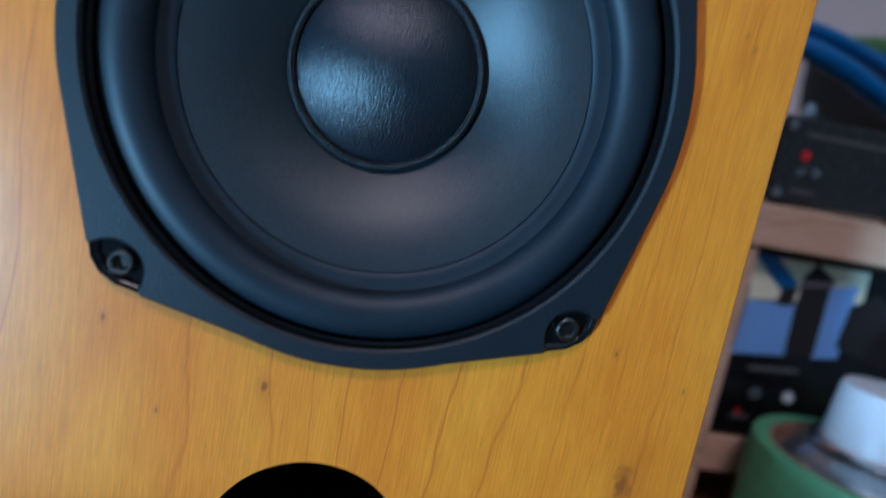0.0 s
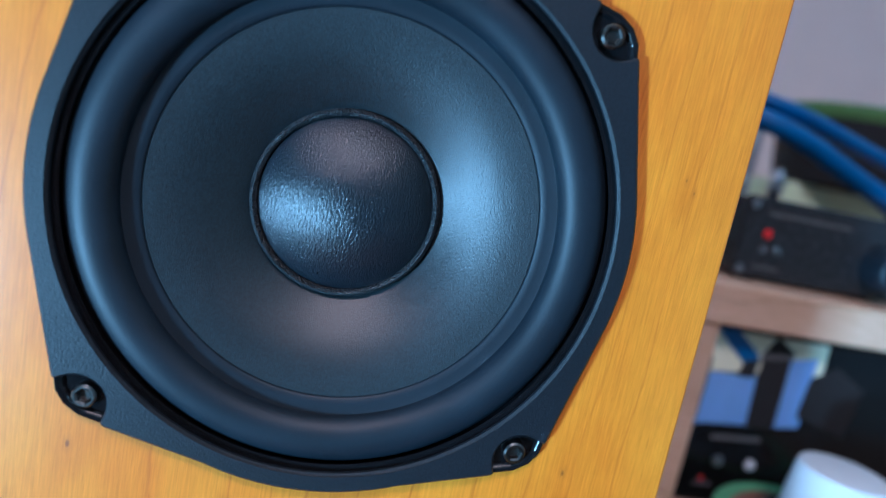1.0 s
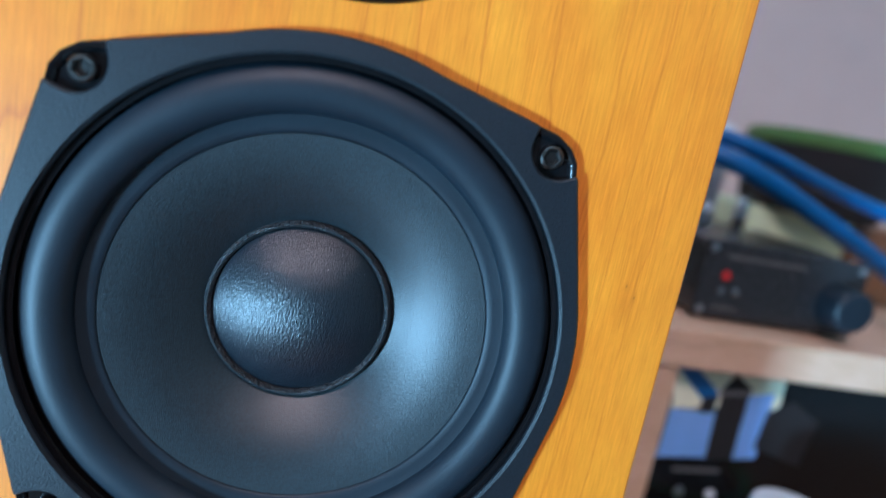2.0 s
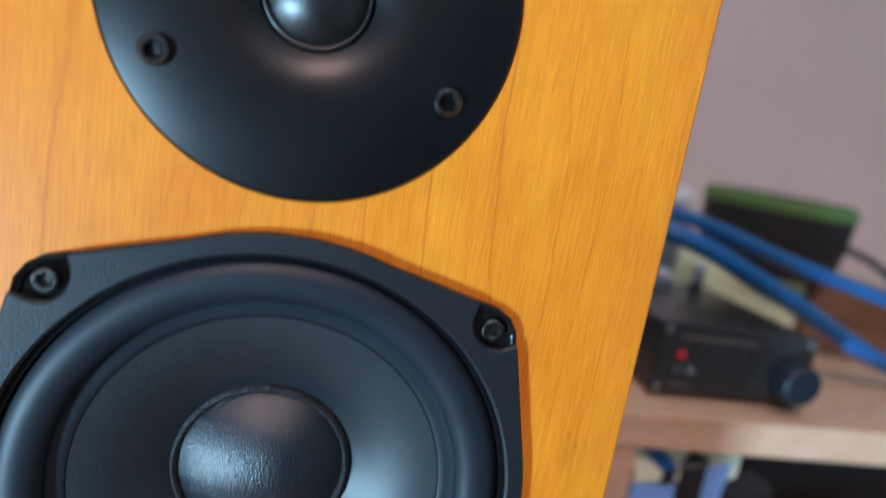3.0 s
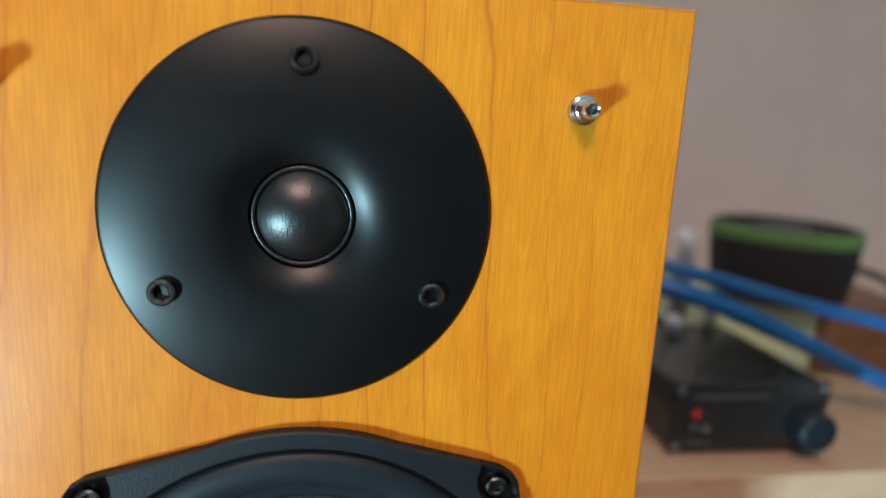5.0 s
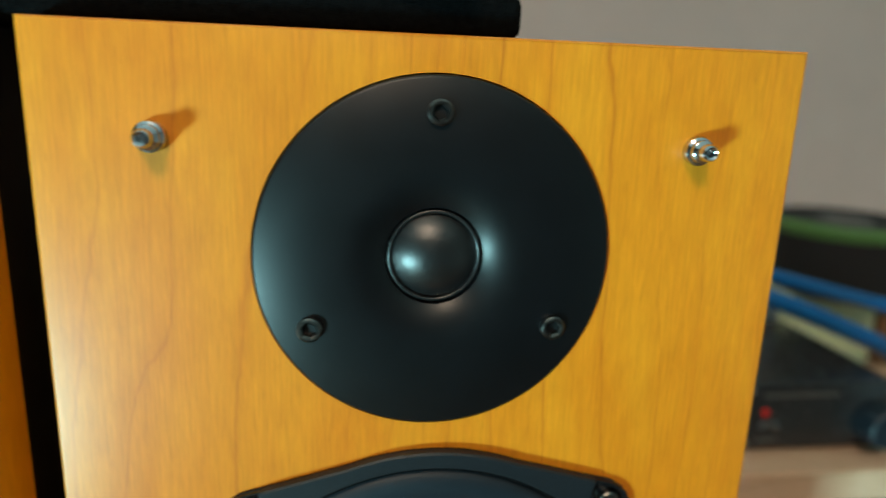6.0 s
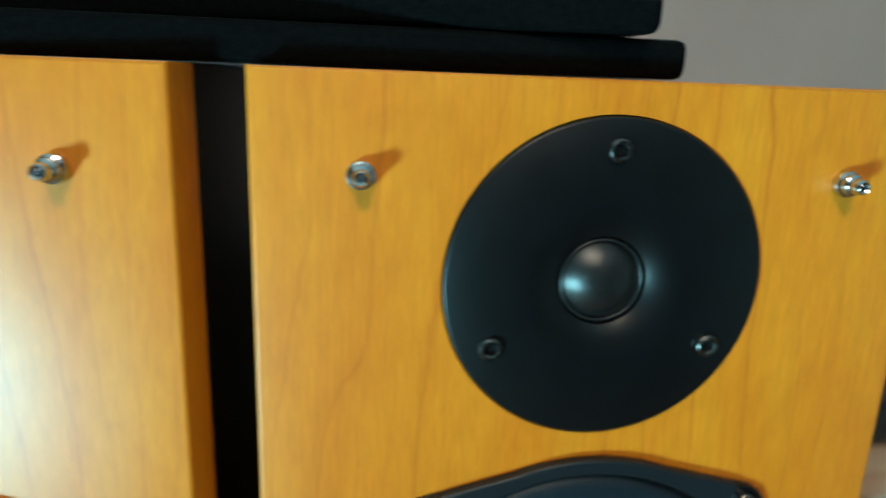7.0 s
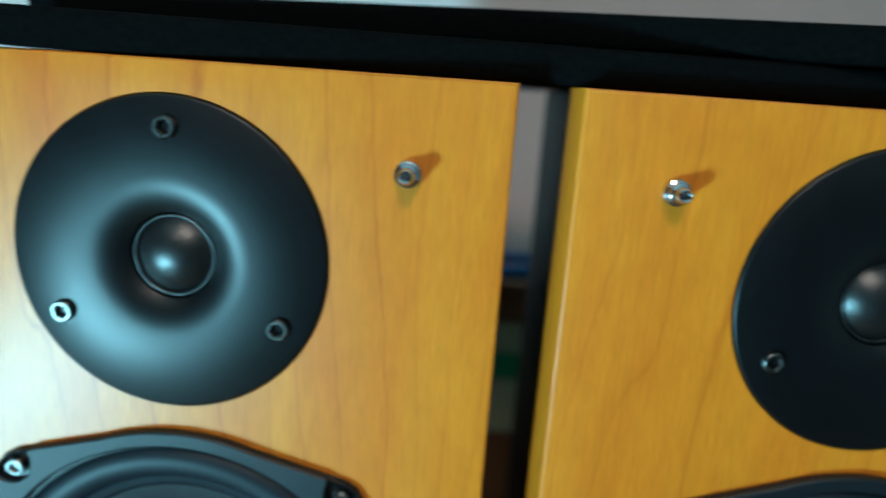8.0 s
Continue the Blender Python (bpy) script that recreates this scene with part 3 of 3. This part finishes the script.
rx, ry = 0.36, 0.22


def rack_board(name, x0, x1, y0, y1, z0, z1, mat=PINE):
    part(name, box(x0 - rx, x1 - rx, y0 - ry, y1 - ry, z0 - TOP, z1 - TOP, 0.0012), mat, rack)


rack_board("side_panel", 0.1690, 0.1880, 0.1215, 0.41, TOP, SHELF_Z - 0.0202)
rack_board("side_panel", 0.620, 0.639, 0.1215, 0.41, TOP, SHELF_Z - 0.0202)
rack_board("shelf", 0.1600, 0.650, 0.1190, 0.42, SHELF_Z - 0.0200, SHELF_Z)
rack_board("shelf", 0.1882, 0.6198, 0.1335, 0.40, 0.6650, 0.6845)
rack_board("back_panel", 0.1882, 0.6198, 0.402, 0.41, TOP, SHELF_Z - 0.0202)


# ---- small amplifier on the shelf ----
amp = tagged(empty("headphone_amplifier", pose(0.2455, 0.1410, SHELF_Z)), "small black headphone amplifier with a volume knob and red lamp", "amplifier")
part("body", box(-0.0470, 0.0470, 0.003, 0.112, 0.003, 0.0425, 0.0015), ALU, amp, "black extruded aluminium case")
part("front_panel", box(-0.0485, 0.0485, 0.0, 0.0035, 0.002, 0.0437, 0.001), ALU, amp, "black front panel")
part("knob", lathe([(0, -0.0160), (0.0100, -0.0160), (0.0112, -0.0148), (0.0120, -0.0005), (0.0120, 0.0)], 0.0330, 0.0195, 36), RUBBER, amp, "black volume knob", 35)
part("lamp", lathe([(0, -0.0014), (0.0019, -0.0011), (0.0026, 0.0)], -0.0340, 0.0255, 16), RED, amp, "red indicator lamp", 40)
part("switch", lathe([(0, -0.005), (0.0012, -0.0046), (0.0013, -0.002), (0.0022, -0.0018), (0.0022, 0)], -0.0285, 0.0180, 16), CHROME, amp, "small metal toggle switch", 40)
part("switch", lathe([(0, -0.0012), (0.0016, -0.001), (0.0019, 0)], -0.0350, 0.0175, 16), TIN, amp, "small dark button", 40)
for x in (-0.0445, 0.0445):
    for z in (0.006, 0.0395):
        part("screw", lathe([(0, -0.0010), (0.0020, -0.0008), (0.0024, 0)], x, z, 12), TIN, amp, "", 40)
part("print", box(-0.036, 0.010, -0.0004, 0.0005, 0.0352, 0.0368), GREYINK, amp, "faint grey printing")
part("print", box(-0.038, -0.024, -0.0004, 0.0005, 0.0075, 0.0088), GREYINK, amp)
for x in (-0.034, 0.034):
    for y in (0.012, 0.095):
        part("foot", lathe([(0, 0), (0.005, 0), (0.006, 0.003), (0, 0.003)], x, y, 16, None, "z"), RUBBER, amp, "rubber foot", 40)

# ---- printed product box in the lower compartment ----
BX, BZ = 0.192, 0.6848
pack = tagged(empty("product_box", pose(BX, 0.1350, BZ)), "gloss black product box printed with a blue photograph", "box")
part("carton", box(0.0, 0.185, 0.0, 0.14, 0.0, 0.0990, 0.0025), GLOSS, pack, "gloss black printed carton")


def print_shape(name, pts, mat, depth, label=""):
    """A flat printed shape on the box front, from corner points (x, z)."""
    part(name, plate([(x, z) for x, z in pts], [], 0.0002, -depth), mat, pack, label)


print_shape("print", [(0.0005, 0.0735), (0.068, 0.080), (0.0675, 0.0968), (0.0005, 0.0968)], CREAM, 0.0003, "pale cream part of the printed photograph")
print_shape("print", [(0.0035, 0.0450), (0.0330, 0.0475), (0.0315, 0.0745), (0.0045, 0.0735)], SKYBLUE, 0.0004, "blue part of the printed photograph")
print_shape("print", [(0.0490, 0.0480), (0.0630, 0.0500), (0.0630, 0.0890), (0.0470, 0.0860)], SKYBLUE, 0.0004, "blue part of the printed photograph")
print_shape("print", [(0.0225, 0.0800), (0.0310, 0.0850), (0.0150, 0.0975), (0.0020, 0.0975)], BLUE, 0.0005, "deep blue stripe of the printed photograph")
print_shape("print", [(0.0205, 0.0735), (0.0290, 0.0735), (0.0310, 0.0840), (0.0225, 0.0820)], MESHBLACK, 0.0006, "black plug in the printed photograph")
print_shape("print", [(0.0330, 0.0460), (0.0490, 0.0480), (0.0480, 0.0860), (0.0320, 0.0840)], MESHBLACK, 0.0006, "dark tower in the printed photograph")
print_shape("print", [(0.0310, 0.0840), (0.0490, 0.0862), (0.0490, 0.0892), (0.0310, 0.0872)], GREYINK, 0.0007, "pale band in the printed photograph")
print_shape("print", [(0.0310, 0.0874), (0.0500, 0.0894), (0.0385, 0.0968), (0.0370, 0.0968)], MESHBLACK, 0.0007, "pointed top in the printed photograph")
print_shape("print", [(0.0005, 0.0420), (0.0045, 0.0480), (0.0050, 0.0800), (0.0005, 0.0900)], MESHBLACK, 0.0006)
print_shape("print", [(0.0600, 0.0560), (0.0900, 0.0480), (0.0950, 0.0750), (0.0760, 0.0860), (0.0620, 0.0780)], MESHBLACK, 0.0007, "dark round thing in the printed photograph")
print_shape("print", [(0.0160, 0.0375), (0.0440, 0.0390), (0.0440, 0.0412), (0.0160, 0.0397)], GREYINK, 0.0004, "faint grey printing")
print_shape("print", [(0.0130, 0.0108), (0.0235, 0.0112), (0.0235, 0.0126), (0.0130, 0.0122)], GREYINK, 0.0004)
part("button", lathe([(0, -0.0012), (0.0026, -0.0010), (0.0030, 0)], 0.0235, 0.0255, 20), TIN, pack, "pale printed button", 40)
part("button", lathe([(0, -0.0012), (0.0026, -0.0010), (0.0030, 0)], 0.0425, 0.0255, 20), CAPWHITE, pack, "pale printed button", 40)
part("lamp", lathe([(0, -0.0008), (0.0012, -0.0006), (0.0014, 0)], 0.0170, 0.0145, 12), RED, pack, "red printed spot", 40)

# ---- round speaker on its card box ----
carton = tagged(empty("card_box", pose(0.3200, 0.2650, SHELF_Z)), "pale green card box behind the amplifier", "box")
part("carton", box(-0.030, 0.063, 0.001, 0.085, 0.0, 0.0560, 0.001), CARD, carton, "pale green carton")
part("lid", box(-0.031, 0.064, 0.0, 0.086, 0.0400, 0.0580, 0.001), CARD, carton, "pale green lid")
adapter = tagged(empty("power_adapter", pose(0.2450, 0.2640, SHELF_Z)), "black plastic power adapter behind the amplifier", "power adapter")
part("case", box(-0.048, 0.042, 0.0, 0.07, 0.0, 0.0240, 0.004, 3), RUBBER, adapter, "black plastic case")
part("label", box(-0.030, 0.010, 0.015, 0.055, 0.0238, 0.0244), GREYINK, adapter, "grey printed label")
block = tagged(part("wooden_block", box(0.3850, 0.470, 0.2600, 0.345, SHELF_Z, SHELF_Z + 0.056, 0.0015), OAK), "brown wooden block beside the card box", "block")
puck = tagged(empty("round_speaker", pose(0.3520, 0.2790, SHELF_Z + 0.0582)), "round black portable speaker with a green rim", "portable speaker")
part("body", lathe([(0, 0), (0.0440, 0), (0.0480, 0.003), (0.0520, 0.028), (0.0530, 0.0470), (0.0520, 0.0540)], n=64, axis="z"), MESHBLACK, puck, "black fabric body", 40)
part("rim", lathe([(0.0526, 0.0462), (0.0540, 0.0472), (0.0545, 0.0535), (0.0525, 0.0562), (0.0505, 0.0566)], n=64, axis="z"), GREEN, puck, "green rubber rim", 40)
part("top", lathe([(0.0508, 0.0550), (0.0500, 0.0570), (0.0455, 0.0570), (0.0430, 0.0540), (0.0200, 0.0536), (0, 0.0536)], n=64, axis="z"), MESHBLACK, puck, "recessed dark top", 40)
part("badge", lathe([(0.0190, 0.0536), (0.0185, 0.0556), (0, 0.0556)], n=40, axis="z"), PAINT, puck, "greyish centre badge", 40)

# ---- cables ----
CB = "blue cables behind the loudspeaker"
for pts, r in (([(-0.15, 0.33, 0.888), (-0.05, 0.32, 0.890), (0.06, 0.30, 0.900), (0.15, 0.24, 0.912), (0.222, 0.19, 0.9035), (0.300, 0.187, 0.8850), (0.36, 0.188, 0.8730), (0.42, 0.19, 0.860), (0.50, 0.22, 0.835), (0.58, 0.26, 0.8118)], 0.0045),
               ([(-0.15, 0.30, 0.880), (-0.05, 0.30, 0.884), (0.06, 0.28, 0.894), (0.15, 0.23, 0.901), (0.219, 0.183, 0.8920), (0.285, 0.178, 0.8685), (0.352, 0.178, 0.8400), (0.405, 0.185, 0.8220), (0.46, 0.20, 0.8132), (0.58, 0.24, 0.8132)], 0.0060)):
    tagged(part("blue_cable", tube(pts, r, 12), BLUE, None, "", 60), "blue audio cable drooping across the rack", "cable", CB)
tagged(part("black_cable", tube([(0.404, 0.275, 0.890), (0.416, 0.268, 0.889), (0.435, 0.255, 0.880), (0.48, 0.25, 0.85), (0.54, 0.27, 0.8115), (0.60, 0.29, 0.8100)], 0.0030), RUBBER, None, "", 60), "black cable running from the round speaker", "cable")


def metal_plug(x, y, z, k, tall, tip):
    plug = tagged(empty("plug", pose(x, y, z)), "bright metal cable plug standing on end", "plug", "metal plugs")
    part("shell", lathe([(0, 0.0), (0.0042 * k, 0.0), (0.0048 * k, 0.001), (0.0048 * k, tall * 0.7), (0.0034 * k, tall * 0.9), (0, tall)], n=20, axis="z"), tip, plug, "", 40)
    part("collar", lathe([(0.0049 * k, tall * 0.3), (0.0056 * k, tall * 0.34), (0.0056 * k, tall * 0.5), (0.0049 * k, tall * 0.54)], n=20, axis="z"), TIN, plug, "", 40)


# first plug: its bright glint is put in as a plain white shell
metal_plug(0.2425, 0.2310, SHELF_Z + 0.0426, 1.2, 0.014, CAPWHITE)
metal_plug(0.2690, 0.2310, SHELF_Z + 0.0426, 0.8, 0.021, CHROME)
bottle = tagged(empty("small_bottle", pose(0.2690, 0.2740, SHELF_Z + 0.0242)), "small clear bottle with a white round top", "bottle")
part("body", lathe([(0, 0), (0.0062, 0), (0.0068, 0.001), (0.0068, 0.062), (0.0040, 0.068), (0.0036, 0.0725), (0, 0.0725)], n=24, axis="z"), TIN, bottle, "", 40)
part("cap", lathe([(0.0044, 0.0710), (0.0070, 0.0745), (0.0074, 0.0795), (0.0056, 0.0845), (0, 0.0865)], n=24, axis="z"), CAPWHITE, bottle, "white round cap", 60)

# ---- tape and spray can ----
CX, CY = 0.2405, 0.0820
tape = tagged(empty("tape_roll", pose(CX, CY, TOP)), "wide roll of green masking tape standing on end", "tape")
part("tape", lathe([(0.0410, 0.0), (0.0486, 0.0), (0.0488, 0.002), (0.0488, 0.0665), (0.0480, 0.0680), (0.0412, 0.0675)], n=72, axis="z"), TAPE, tape, "green tape", 40)
part("core", lathe([(0.0411, 0.0005), (0.0411, 0.0672), (0.0390, 0.0672), (0.0390, 0.0005)], n=64, axis="z"), KRAFT, tape, "brown card core", 40)
can = tagged(empty("spray_can", pose(CX, CY, TOP)), "grey metal spray can with a white cap inside the tape", "spray can")
part("body", lathe([(0, 0), (0.0360, 0), (0.0370, 0.002), (0.0370, 0.056), (0.0376, 0.058), (0.0376, 0.0605), (0.0366, 0.062), (0.0320, 0.0670), (0.0275, 0.0710), (0.0240, 0.0730), (0.0, 0.0733)], n=64, axis="z"), TIN, can, "brushed metal body", 40)
part("rim", lathe([(0.0246, 0.0727), (0.0258, 0.0733), (0.0262, 0.0747), (0.0252, 0.0757), (0.0238, 0.0750)], n=48, axis="z"), CHROME, can, "rolled metal rim", 60)
part("cap", lathe([(0.0220, 0.0734), (0.0218, 0.0760), (0.0196, 0.1000), (0.0186, 0.1022), (0.0152, 0.1030), (0, 0.1030)], n=48, axis="z"), CAPWHITE, can, "white plastic cap", 40)

# ---- things seen between the loudspeakers ----
crate = tagged(empty("brown_crate", pose(-0.085, 0.300, TOP)), "dark brown wooden box under the green carton", "box")
part("body", box(-0.090, 0.100, 0, 0.10, 0, 0.1080, 0.002), OAK, crate, "dark brown box body")
tea = tagged(empty("green_carton", pose(-0.085, 0.305, TOP + 0.1082)), "pale green carton with a mint stripe against the wall", "carton")
part("carton", box(-0.085, 0.095, 0, 0.085, 0.0, 0.0970, 0.0015), CARD, tea, "pale green carton")
part("stripe", box(-0.0852, 0.0952, -0.0006, 0.010, 0.0480, 0.0710), MINT, tea, "mint green stripe")
tray = tagged(empty("brown_tray", pose(-0.085, 0.303, TOP + 0.2054)), "brown wooden tray on top of the green carton", "tray")
part("tray", box(-0.088, 0.098, 0, 0.09, 0, 0.032, 0.002), OAK, tray, "brown wooden tray")
